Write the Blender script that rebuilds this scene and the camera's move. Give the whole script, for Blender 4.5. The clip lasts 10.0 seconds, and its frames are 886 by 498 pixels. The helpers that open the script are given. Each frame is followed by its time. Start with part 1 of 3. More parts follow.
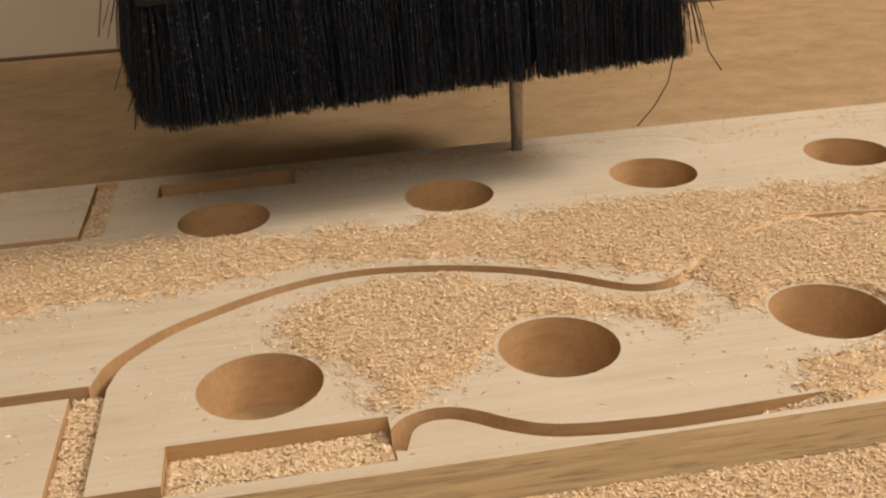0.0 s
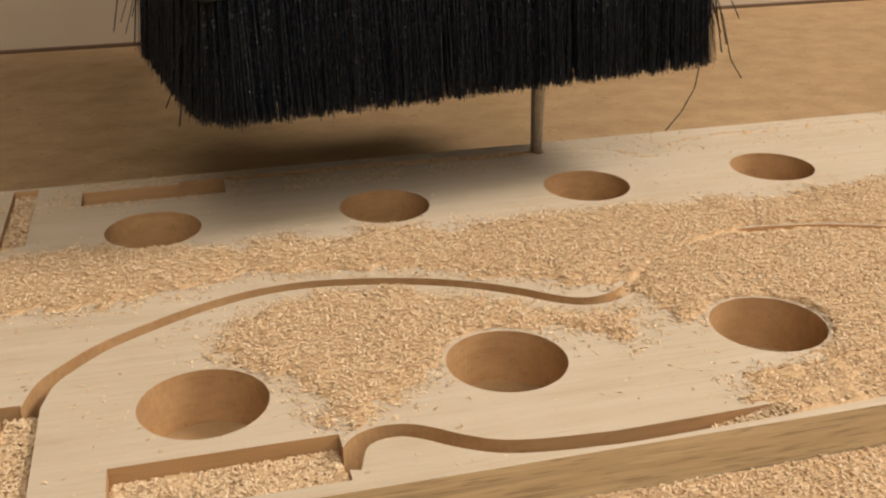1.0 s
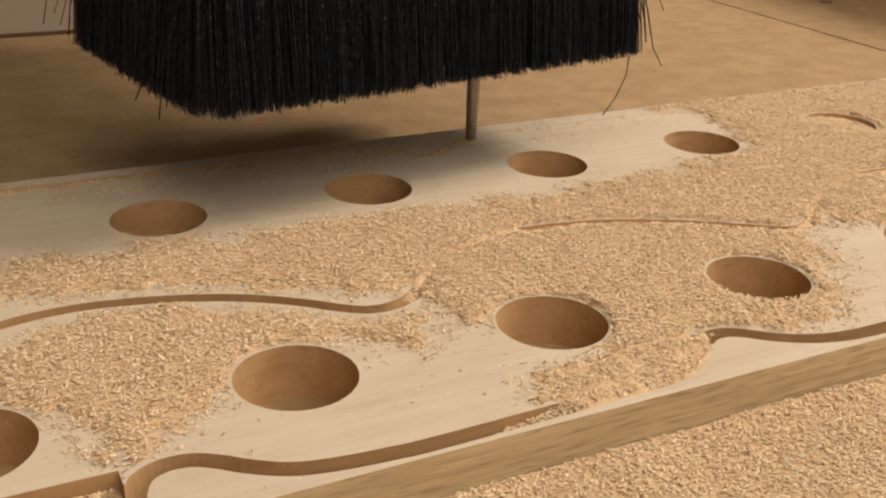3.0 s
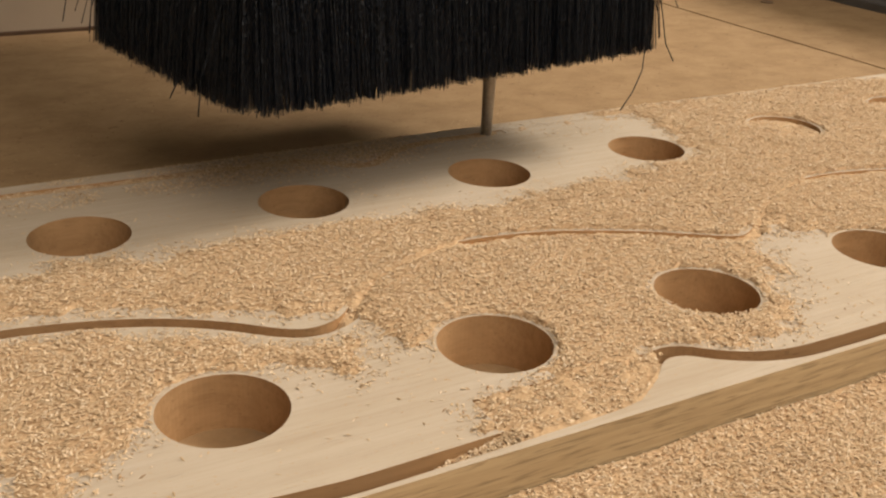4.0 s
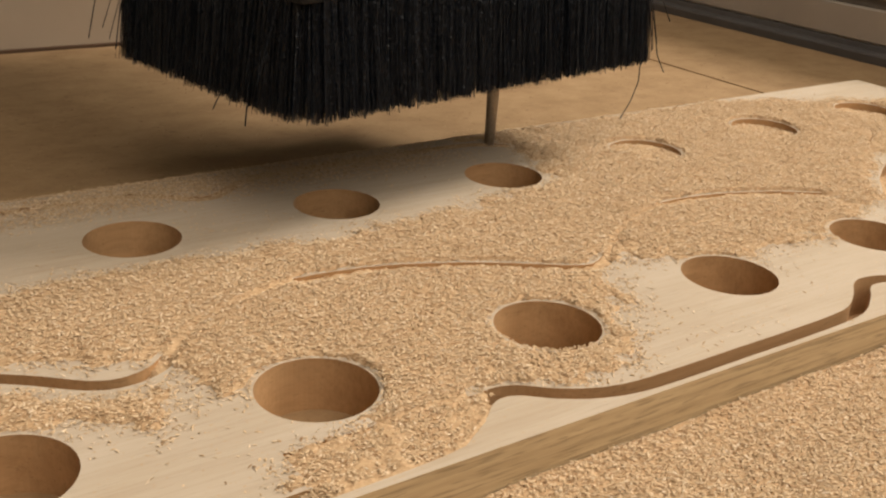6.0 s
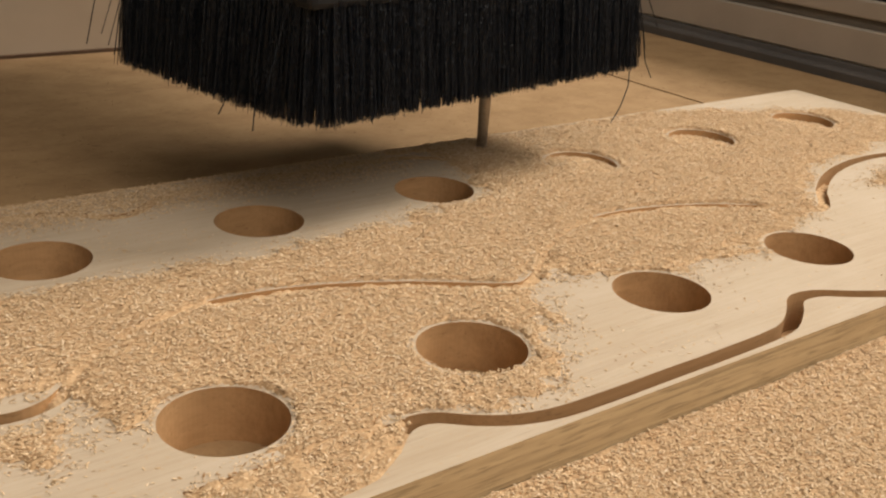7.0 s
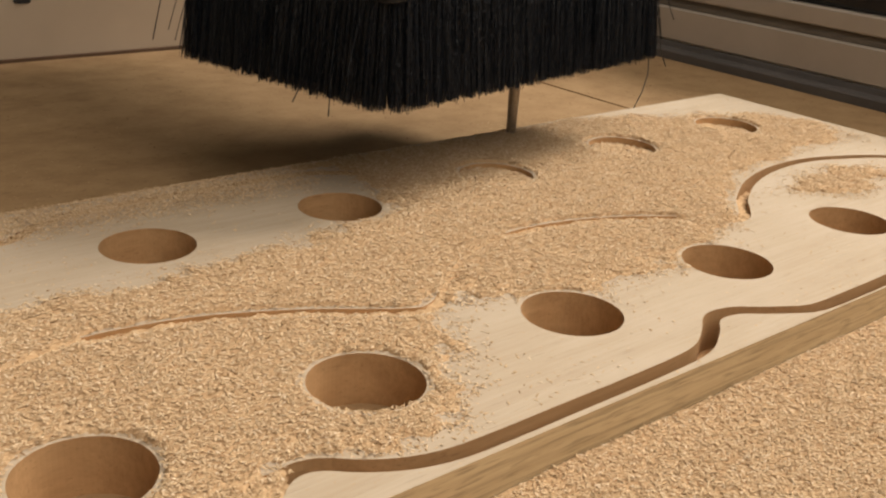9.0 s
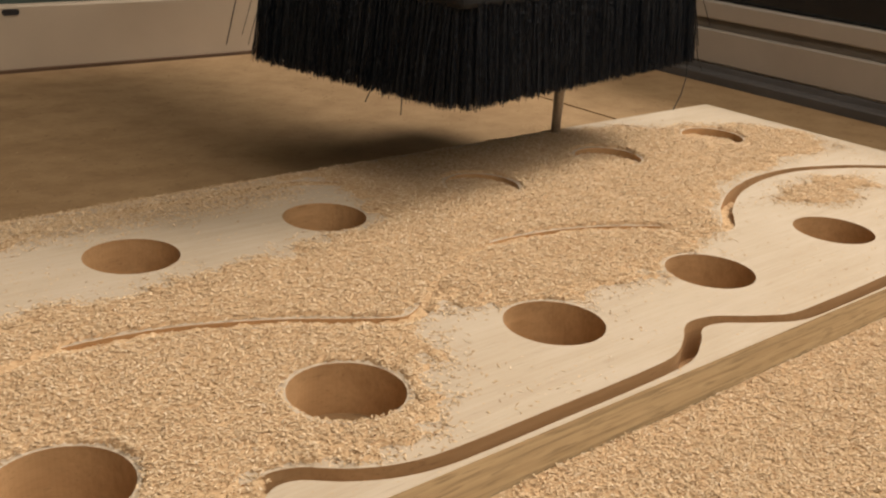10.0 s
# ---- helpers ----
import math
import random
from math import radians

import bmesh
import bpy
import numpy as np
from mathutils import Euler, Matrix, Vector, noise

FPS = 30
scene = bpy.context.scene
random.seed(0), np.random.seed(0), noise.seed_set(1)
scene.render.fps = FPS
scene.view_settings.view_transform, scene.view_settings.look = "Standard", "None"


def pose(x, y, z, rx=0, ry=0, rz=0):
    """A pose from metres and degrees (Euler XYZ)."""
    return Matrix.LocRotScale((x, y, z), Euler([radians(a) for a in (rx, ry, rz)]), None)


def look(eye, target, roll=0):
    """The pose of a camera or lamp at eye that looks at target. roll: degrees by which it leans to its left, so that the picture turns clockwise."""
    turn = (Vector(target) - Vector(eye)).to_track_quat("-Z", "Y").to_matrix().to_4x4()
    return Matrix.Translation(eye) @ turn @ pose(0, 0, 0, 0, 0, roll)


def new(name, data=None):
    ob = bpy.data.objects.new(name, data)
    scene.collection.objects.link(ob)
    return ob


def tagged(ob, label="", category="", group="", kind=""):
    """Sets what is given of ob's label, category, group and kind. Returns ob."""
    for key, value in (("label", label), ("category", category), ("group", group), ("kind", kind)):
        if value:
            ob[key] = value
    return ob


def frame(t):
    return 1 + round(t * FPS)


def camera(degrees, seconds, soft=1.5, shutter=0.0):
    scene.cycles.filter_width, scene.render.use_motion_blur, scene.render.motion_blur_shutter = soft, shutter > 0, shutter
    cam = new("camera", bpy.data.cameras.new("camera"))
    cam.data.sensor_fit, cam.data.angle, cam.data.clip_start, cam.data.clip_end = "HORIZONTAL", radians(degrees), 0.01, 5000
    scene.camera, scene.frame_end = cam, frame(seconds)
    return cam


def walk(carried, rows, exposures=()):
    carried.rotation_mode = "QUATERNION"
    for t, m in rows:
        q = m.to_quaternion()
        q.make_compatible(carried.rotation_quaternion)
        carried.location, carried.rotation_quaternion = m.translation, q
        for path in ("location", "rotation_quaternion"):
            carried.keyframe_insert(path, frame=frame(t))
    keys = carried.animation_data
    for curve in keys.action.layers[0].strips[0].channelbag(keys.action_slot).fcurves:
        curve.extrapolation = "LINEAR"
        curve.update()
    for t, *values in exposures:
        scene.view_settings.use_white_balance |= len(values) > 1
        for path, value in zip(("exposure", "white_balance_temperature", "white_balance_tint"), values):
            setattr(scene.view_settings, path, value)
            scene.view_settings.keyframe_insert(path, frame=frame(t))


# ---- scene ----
cam = camera(45.6, 10.0, soft=2.2)
PATH = [
    (0, (0.016, -0.301, 0.177), (0.296, 1.503, -0.641), -3.0),
    (0.5, (0.008, -0.295, 0.176), (0.417, 1.499, -0.608), -0.8),
    (1, (0.002, -0.293, 0.178), (0.464, 1.475, -0.634), -0.4),
    (1.5, (0.004, -0.294, 0.178), (0.591, 1.443, -0.623), 0.6),
    (2, (0.004, -0.299, 0.18), (0.744, 1.369, -0.639), 1.9),
    (2.2, (0.004, -0.299, 0.181), (0.773, 1.36, -0.629), 2.0),
    (3.5, (0.008, -0.271, 0.179), (0.894, 1.321, -0.645), 2.6),
    (4, (0.017, -0.267, 0.179), (0.949, 1.303, -0.638), 2.9),
    (4.5, (0.025, -0.265, 0.179), (0.989, 1.298, -0.612), 2.9),
    (5, (0.035, -0.262, 0.179), (1.038, 1.278, -0.61), 3.2),
    (5.5, (0.044, -0.26, 0.178), (1.084, 1.263, -0.596), 3.3),
    (6, (0.055, -0.266, 0.177), (1.131, 1.234, -0.592), 3.5),
    (6.2, (0.06, -0.27, 0.177), (1.155, 1.219, -0.587), 3.4),
    (7.5, (0.082, -0.253, 0.175), (1.249, 1.189, -0.573), 4.3),
    (8, (0.091, -0.251, 0.175), (1.276, 1.173, -0.578), 4.1),
    (8.5, (0.101, -0.252, 0.176), (1.313, 1.149, -0.577), 4.1),
    (9, (0.106, -0.251, 0.175), (1.334, 1.144, -0.564), 3.9),
    (9.5, (0.107, -0.251, 0.175), (1.346, 1.142, -0.547), 4.0),
    (10, (0.109, -0.255, 0.175), (1.349, 1.14, -0.543), 3.9),
]
walk(cam, [(t, look(eye, target, roll)) for t, eye, target, roll in PATH], [(0.0, 0.12), (2.2, 0.12), (4.0, 0.0), (10.0, 0.0)])

# ---- world and light ----
world = bpy.data.worlds.new("workshop")
scene.world = world
world.use_nodes = True
world.node_tree.nodes["Background"].inputs["Color"].default_value = (1.0, 0.86, 0.68, 1)
world.node_tree.nodes["Background"].inputs["Strength"].default_value = 0.13


def area_lamp(name, eye, target, size, watts, colour):
    data = bpy.data.lights.new(name, "AREA")
    data.shape, data.size, data.size_y, data.energy, data.color = "RECTANGLE", size[0], size[1], watts, colour
    ob = new(name, data)
    ob.matrix_world = look(eye, target)
    return ob


area_lamp("workshop_light", (2.10, -0.12, 2.05), (0.35, 0.15, 0.0), (1.10, 1.10), 112, (1.0, 0.90, 0.785))
# soft fill added from the front to lift faces and shadows; no known source
area_lamp("front_fill", (0.35, -1.15, 1.6), (0.35, 0.1, 0.0), (2.0, 2.0), 35, (1.0, 0.905, 0.79))


# ---- materials ----
def material(name):
    m = bpy.data.materials.new(name)
    m.use_nodes = True
    t = m.node_tree
    return m, t, t.nodes["Principled BSDF"]


def add(t, kind, **sockets):
    n = t.nodes.new(kind)
    for k, v in sockets.items():
        n.inputs[k.replace("_", " ")].default_value = v
    return n


def coords(t, scale, rot=(0, 0, 0)):
    c = t.nodes.new("ShaderNodeTexCoord")
    mp = t.nodes.new("ShaderNodeMapping")
    mp.inputs["Scale"].default_value = scale
    mp.inputs["Rotation"].default_value = rot
    t.links.new(c.outputs["Object"], mp.inputs["Vector"])
    return mp.outputs["Vector"]


def noise_node(t, vec, scale, detail=4.0, rough=0.6):
    n = add(t, "ShaderNodeTexNoise", Scale=scale, Detail=detail, Roughness=rough)
    t.links.new(vec, n.inputs["Vector"])
    return n.outputs["Fac"]


def ramp(t, fac, stops):
    r = t.nodes.new("ShaderNodeValToRGB")
    while len(r.color_ramp.elements) < len(stops):
        r.color_ramp.elements.new(0.5)
    for e, (p, c) in zip(r.color_ramp.elements, stops):
        e.position, e.color = p, (*c, 1)
    t.links.new(fac, r.inputs["Fac"])
    return r.outputs["Color"]


def mix(t, fac, a, b, mode="MIX"):
    n = t.nodes.new("ShaderNodeMix")
    n.data_type, n.blend_type = "RGBA", mode
    if isinstance(fac, float):
        n.inputs[0].default_value = fac
    else:
        t.links.new(fac, n.inputs[0])
    for sock, v in ((n.inputs[6], a), (n.inputs[7], b)):
        if isinstance(v, tuple):
            sock.default_value = (*v, 1)
        else:
            t.links.new(v, sock)
    return n.outputs[2]


def bump(t, bsdf, height, strength, distance):
    b = add(t, "ShaderNodeBump", Strength=strength, Distance=distance)
    t.links.new(height, b.inputs["Height"])
    t.links.new(b.outputs["Normal"], bsdf.inputs["Normal"])


def wood(name, light, dark, grain=1.0, dust=0.5, dotted=False):
    m, t, b = material(name)
    v1 = coords(t, (6, 130, 110))
    fine = noise_node(t, coords(t, (22, 700, 420)), 1.0, 3.0)
    rings = noise_node(t, v1, 1.0, 5.0)
    pores = noise_node(t, coords(t, (60, 1500, 900)), 1.0, 2.0)
    c = ramp(t, rings, [(0.3, dark), (0.68, light)])
    c = mix(t, 0.35 * grain, c, ramp(t, fine, [(0.35, dark), (0.6, light)]))
    c = mix(t, ramp(t, pores, [(0.60 if grain < 1.2 else 0.54, (0, 0, 0)), (0.74 if grain < 1.2 else 0.66, (min(0.75, 0.45 * grain),) * 3)]), c, tuple(0.55 * x for x in dark))
    # pale milling dust lying in soft patches
    patch = ramp(t, noise_node(t, coords(t, (14, 26, 20)), 1.0, 5.0), [(0.4, (0, 0, 0)), (0.7, (dust,) * 3)])
    c = mix(t, patch, c, (0.52, 0.442, 0.35))
    if dotted:
        # crumbs of sawdust too small to be chips
        crumbs = noise_node(t, coords(t, (420, 620, 500)), 1.0, 2.0)
        c = mix(t, ramp(t, crumbs, [(0.63, (0, 0, 0)), (0.72, (0.6,) * 3)]), c, (0.47, 0.31, 0.165))
    if grain > 1.2:
        # dark growth lines drawn out along the sawn face
        lines = noise_node(t, coords(t, (9, 300, 640)), 1.0, 3.0, 0.7)
        c = mix(t, ramp(t, lines, [(0.52, (0, 0, 0)), (0.66, (0.55,) * 3)]), c, tuple(0.62 * x for x in dark))
    t.links.new(c, b.inputs["Base Color"])
    b.inputs["Roughness"].default_value = 0.7
    b.inputs["Specular IOR Level"].default_value = 0.25
    bump(t, b, fine, 0.25, 0.0004)
    return m


def grit(name, light, dark, deep, scale):
    """Heaped wood chips: cells of every tone with fine relief."""
    m, t, b = material(name)
    v = coords(t, (scale * 0.6, scale, scale))
    cell = add(t, "ShaderNodeTexVoronoi", Scale=1.0, Randomness=1.0)
    t.links.new(v, cell.inputs["Vector"])
    sep = t.nodes.new("ShaderNodeSeparateColor")
    t.links.new(cell.outputs["Color"], sep.inputs["Color"])
    c = ramp(t, sep.outputs["Red"], [(0.0, deep), (0.22, dark), (1.0, light)])
    big = noise_node(t, coords(t, (30, 30, 30)), 1.0, 4.0)
    c = mix(t, ramp(t, big, [(0.35, (0, 0, 0)), (0.7, (0.5,) * 3)]), c, dark)
    t.links.new(c, b.inputs["Base Color"])
    b.inputs["Roughness"].default_value = 0.9
    b.inputs["Specular IOR Level"].default_value = 0.15
    bump(t, b, cell.outputs["Distance"], 0.35, 0.0008)
    return m


def shard(name, stops):
    m, t, b = material(name)
    g = t.nodes.new("ShaderNodeNewGeometry")
    c = ramp(t, g.outputs["Random Per Island"], stops)
    t.links.new(c, b.inputs["Base Color"])
    b.inputs["Roughness"].default_value = 0.85
    b.inputs["Specular IOR Level"].default_value = 0.2
    return m


def plain(name, colour, rough, metal=0.0, spots=0.25, scale=40, spec=0.5):
    m, t, b = material(name)
    n = noise_node(t, coords(t, (scale,) * 3), 1.0, 6.0)
    c = ramp(t, n, [(0.3, tuple(x * (1 - spots) for x in colour)), (0.7, colour)])
    t.links.new(c, b.inputs["Base Color"])
    r = add(t, "ShaderNodeMapRange", To_Min=rough * 0.8, To_Max=min(1, rough * 1.2))
    t.links.new(n, r.inputs["Value"])
    t.links.new(r.outputs["Result"], b.inputs["Roughness"])
    b.inputs["Metallic"].default_value = metal
    b.inputs["Specular IOR Level"].default_value = spec
    return m


def fibreboard():
    """Brown fibreboard with fine fleck, broad stains and thin dust."""
    m, t, b = material("dusty_fibreboard")
    fleck = noise_node(t, coords(t, (900, 900, 900)), 1.0, 3.0)
    stain = noise_node(t, coords(t, (38, 46, 38)), 1.0, 8.0, 0.68)
    c = ramp(t, stain, [(0.3, (0.255, 0.156, 0.074)), (0.7, (0.378, 0.249, 0.129))])
    c = mix(t, ramp(t, fleck, [(0.45, (0, 0, 0)), (0.75, (0.3,) * 3)]), c, (0.22, 0.14, 0.075))
    dots = noise_node(t, coords(t, (110, 190, 150)), 1.0, 3.0)
    c = mix(t, ramp(t, dots, [(0.62, (0, 0, 0)), (0.74, (0.6,) * 3)]), c, (0.15, 0.085, 0.04))
    t.links.new(c, b.inputs["Base Color"])
    b.inputs["Roughness"].default_value = 0.75
    b.inputs["Specular IOR Level"].default_value = 0.3
    bump(t, b, fleck, 0.15, 0.0003)
    return m


def crimped(name, colour):
    """Black nylon whose hairs are finely crimped, so that they glint in short dashes."""
    m, t, b = material(name)
    b.inputs["Base Color"].default_value = (*colour, 1)
    b.inputs["Roughness"].default_value = 0.32
    b.inputs["Specular IOR Level"].default_value = 0.32
    wave = noise_node(t, coords(t, (380, 380, 330)), 1.0, 2.0)
    bump(t, b, wave, 0.9, 0.0016)
    return m


WOOD = wood("pale_pine", (0.485, 0.403, 0.302), (0.41, 0.318, 0.22), 1.0, 0.5, True)
# milled brown of the cuts, made darker to hold part of their shade
SHADED_CUT_WOOD = wood("milled_pine_shaded", (0.47, 0.285, 0.138), (0.34, 0.195, 0.088), 1.0, 0.0)
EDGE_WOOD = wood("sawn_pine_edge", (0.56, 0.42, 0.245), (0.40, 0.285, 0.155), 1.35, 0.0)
# darkest tones of bed and shards also stand for shaded gaps between chips
CHIPS = grit("chip_bed", (0.55, 0.385, 0.225), (0.47, 0.315, 0.175), (0.36, 0.23, 0.12), 950)
SHARDS = shard("chip_shards", [(0.0, (0.31, 0.185, 0.092)), (0.13, (0.50, 0.355, 0.205)), (0.5, (0.59, 0.43, 0.265)), (0.85, (0.64, 0.485, 0.315)), (1.0, (0.71, 0.58, 0.42))])
OLD_SHARDS = shard("old_chips", [(0.0, (0.12, 0.065, 0.03)), (0.3, (0.22, 0.135, 0.068)), (0.6, (0.34, 0.225, 0.12)), (1.0, (0.52, 0.37, 0.22))])
TABLE = fibreboard()
BRISTLE = crimped("black_bristle", (0.0040, 0.0058, 0.0095))
BLACK = plain("black_plastic", (0.018, 0.018, 0.02), 0.45)
STEEL = plain("tool_steel", (0.42, 0.37, 0.31), 0.38, 0.85, 0.3, 400)
CREAM = plain("cream_paint", (0.50, 0.405, 0.30), 0.5, 0.0, 0.12, 12)
GREY = plain("grey_extrusion", (0.46, 0.405, 0.345), 0.42, 0.25, 0.15, 15)
DARK = plain("dark_strip", (0.10, 0.09, 0.085), 0.5)
TEAL = plain("teal_cover", (0.05, 0.075, 0.065), 0.6)
ROOM = plain("workshop_paint", (0.6, 0.55, 0.48), 0.9, 0.0, 0.15, 2)


# ---- helpers for meshes ----
def mesh_object(name, verts, faces, materials, parent=None, index=None, smooth=False):
    me = bpy.data.meshes.new(name)
    me.from_pydata(verts, [], faces)
    for m in materials:
        me.materials.append(m)
    if index is not None:
        me.polygons.foreach_set("material_index", index)
    if smooth:
        me.polygons.foreach_set("use_smooth", [True] * len(me.polygons))
    me.update()
    ob = new(name, me)
    ob.parent = parent
    return ob


def part(name, bm, mat, parent=None, label=""):
    me = bpy.data.meshes.new(name)
    bmesh.ops.recalc_face_normals(bm, faces=bm.faces)
    bm.to_mesh(me)
    bm.free()
    me.materials.append(mat)
    ob = new(name, me)
    ob.parent = parent
    return tagged(ob, label)


def box(x0, x1, y0, y1, z0, z1, bevel=0.0, bm=None):
    bm = bm or bmesh.new()
    made = bmesh.ops.create_cube(bm, size=1, matrix=Matrix.Translation(((x0 + x1) / 2, (y0 + y1) / 2, (z0 + z1) / 2)) @ Matrix.Diagonal((x1 - x0, y1 - y0, z1 - z0, 1)))
    if bevel:
        edges = {e for v in made["verts"] for e in v.link_edges}
        bmesh.ops.bevel(bm, geom=list(edges), offset=bevel, segments=2, affect="EDGES", profile=0.5)
    return bm


def empty(name):
    return new(name, None)


# ---- plan of the workpiece ----
TOP, THICK = 0.0, 0.0205
X0, X1, Y0, Y1 = -0.30, 0.789, -0.0574, 0.2165
R_HOLE = 0.0206
FRONT_HOLES = [(x, 0.0) for x in (0.0005, 0.1005, 0.1985, 0.2965, 0.3975, 0.5000, 0.6065, 0.7080)]
BACK_HOLES = [(x, 0.149) for x in (-0.0130, 0.0900, 0.1890, 0.2885, 0.3890, 0.4935)] + [(0.6030, 0.153), (0.7100, 0.153)]
HOLES = FRONT_HOLES + BACK_HOLES
CUTTER = 0.0031
MILL_Y = 0.2040

BACK_CURVE = [(-0.0545, -0.001), (-0.0515, 0.013), (-0.0485, 0.0245), (-0.042, 0.034), (-0.030, 0.0465), (-0.009, 0.060), (0.008, 0.0685), (0.026, 0.0742), (0.048, 0.0755), (0.075, 0.0705),
              (0.0985, 0.062), (0.118, 0.0505), (0.135, 0.0370), (0.146, 0.0335), (0.158, 0.0367), (0.168, 0.0455), (0.183, 0.0605), (0.205, 0.0715), (0.231, 0.0778), (0.263, 0.0742),
              (0.288, 0.066), (0.311, 0.055), (0.332, 0.042), (0.343, 0.0357), (0.352, 0.0335), (0.363, 0.0385), (0.373, 0.0475), (0.403, 0.0665), (0.438, 0.0765), (0.473, 0.0733), (0.503, 0.063),
              (0.529, 0.048), (0.545, 0.0365), (0.558, 0.0325), (0.571, 0.0405), (0.585, 0.0515), (0.616, 0.0675), (0.653, 0.0765), (0.691, 0.0755), (0.731, 0.0615), (0.75, 0.050), (0.77, 0.042), (0.81, 0.040)]
WAVE = [(0.0385, -0.047), (0.0425, -0.036), (0.049, -0.0315), (0.0575, -0.0315), (0.065, -0.0355), (0.072, -0.0410), (0.0825, -0.0470), (0.0955, -0.0500), (0.112, -0.0515), (0.130, -0.0520),
        (0.205, -0.0500), (0.220, -0.0475), (0.233, -0.0405), (0.2415, -0.0335), (0.2485, -0.0310), (0.2565, -0.0330), (0.266, -0.0405), (0.278, -0.0470), (0.293, -0.0508), (0.314, -0.0516),
        (0.345, -0.0515), (0.376, -0.0515), (0.405, -0.0507), (0.4195, -0.0483), (0.433, -0.0410), (0.441, -0.0352), (0.448, -0.0332), (0.458, -0.0352), (0.467, -0.0408), (0.477, -0.0466),
        (0.491, -0.0523), (0.519, -0.0530), (0.560, -0.0525), (0.615, -0.050), (0.632, -0.042), (0.641, -0.034), (0.650, -0.032), (0.66, -0.035), (0.672, -0.044), (0.69, -0.051), (0.74, -0.052), (0.82, -0.052)]


def spline(points, step=4):
    """Catmull-Rom through the points."""
    p = [Vector(a) for a in points]
    p = [2 * p[0] - p[1]] + p + [2 * p[-1] - p[-2]]
    out = []
    for i in range(1, len(p) - 2):
        a, b, c, d = p[i - 1:i + 3]
        for k in range(step):
            s = k / step
            out.append(0.5 * (2 * b + (c - a) * s + (2 * a - 5 * b + 4 * c - d) * s * s + (3 * b - a - 3 * c + d) * s ** 3))
    return out + [p[-2]]


def ribbon(line, half):
    left, right = [], []
    for i, q in enumerate(line):
        d = (line[min(i + 1, len(line) - 1)] - line[max(i - 1, 0)]).normalized()
        n = Vector((-d.y, d.x))
        left.append(tuple(q + n * half))
        right.append(tuple(q - n * half))
    return left + right[::-1]


def resample(line, step):
    """Points along a line at even steps, from the place where x passes the start."""
    out, left = [line[0]], step
    for a, b in zip(line, line[1:]):
        d, done = (b - a).length, 0.0
        while d - done >= left:
            done += left
            out.append(a.lerp(b, done / d))
            left = step
        left -= d - done
    return out


def rectangle(x0, x1, y0, y1):
    return [(x0, y0), (x1, y0), (x1, y1), (x0, y1)]


BACK_LINE, WAVE_LINE = spline(BACK_CURVE), spline(WAVE)
# the back shape mirrors the front one; its wavy edge is being milled now
MILL_LINE = spline([(0.0, 0.2045), (0.05, 0.2045), (0.09, 0.2045)] + [(x - 0.0125, 0.1512 - y) for x, y in WAVE[9:-2]])
SLOT = [(0.172, -0.0500), (0.175, -0.0530), (0.212, -0.0530), (0.222, -0.0515), (0.235, -0.0435), (0.243, -0.0355), (0.246, -0.0285), (0.172, -0.0285)]
GROOVES = [ribbon(BACK_LINE, CUTTER), ribbon(WAVE_LINE, 0.0034),
           rectangle(-0.0605, -0.0490, -0.0700, 0.0105),        # wide end groove, front shape
           rectangle(-0.20, -0.0550, 0.0070, 0.0135),           # cross groove to the neighbouring blank
           rectangle(-0.0550, -0.0150, -0.0535, -0.0480),       # groove from the end to the notch
           rectangle(-0.0280, 0.0385, -0.0520, -0.0285),        # rectangular notch
           rectangle(-0.0765, -0.0655, 0.1445, 0.2140),         # wide end groove, back shape
           rectangle(-0.22, -0.0700, 0.1420, 0.1475),
           rectangle(-0.0450, 0.0210, 0.1860, 0.2040),          # notch of the back shape
           SLOT, ribbon(MILL_LINE, CUTTER)]                     # second notch; line that is being milled
DEPTH = 0.0180


def inside(x, y, poly):
    """Even-odd test on arrays."""
    res = np.zeros(np.shape(x), bool)
    n = len(poly)
    for i in range(n):
        (xa, ya), (xb, yb) = poly[i], poly[(i + 1) % n]
        if ya == yb:
            continue
        res ^= ((ya > y) != (yb > y)) & (x < (xb - xa) * (y - ya) / (yb - ya) + xa)
    return res


def polygon_distance(x, y, poly, closed=True):
    best = np.full(np.shape(x), 9.0)
    n = len(poly)
    for i in range(n if closed else n - 1):
        (xa, ya), (xb, yb) = poly[i], poly[(i + 1) % n]
        dx, dy = xb - xa, yb - ya
        s = np.clip(((x - xa) * dx + (y - ya) * dy) / (dx * dx + dy * dy + 1e-12), 0, 1)
        best = np.minimum(best, np.hypot(x - xa - s * dx, y - ya - s * dy))
    return best


def value_noise(x, y, size, seed):
    """Smooth random field between -1 and 1 with patches of about the given size."""
    rng = np.random.default_rng(seed)
    table = rng.uniform(-1, 1, (257, 257))
    u, v = (np.asarray(x) + 5) / size, (np.asarray(y) + 5) / size
    i, j = np.floor(u).astype(int), np.floor(v).astype(int)
    fu, fv = u - i, v - j
    fu, fv = fu * fu * (3 - 2 * fu), fv * fv * (3 - 2 * fv)
    i, j = i % 256, j % 256
    return (table[i, j] * (1 - fu) * (1 - fv) + table[i + 1, j] * fu * (1 - fv) + table[i, j + 1] * (1 - fu) * fv + table[i + 1, j + 1] * fu * fv)


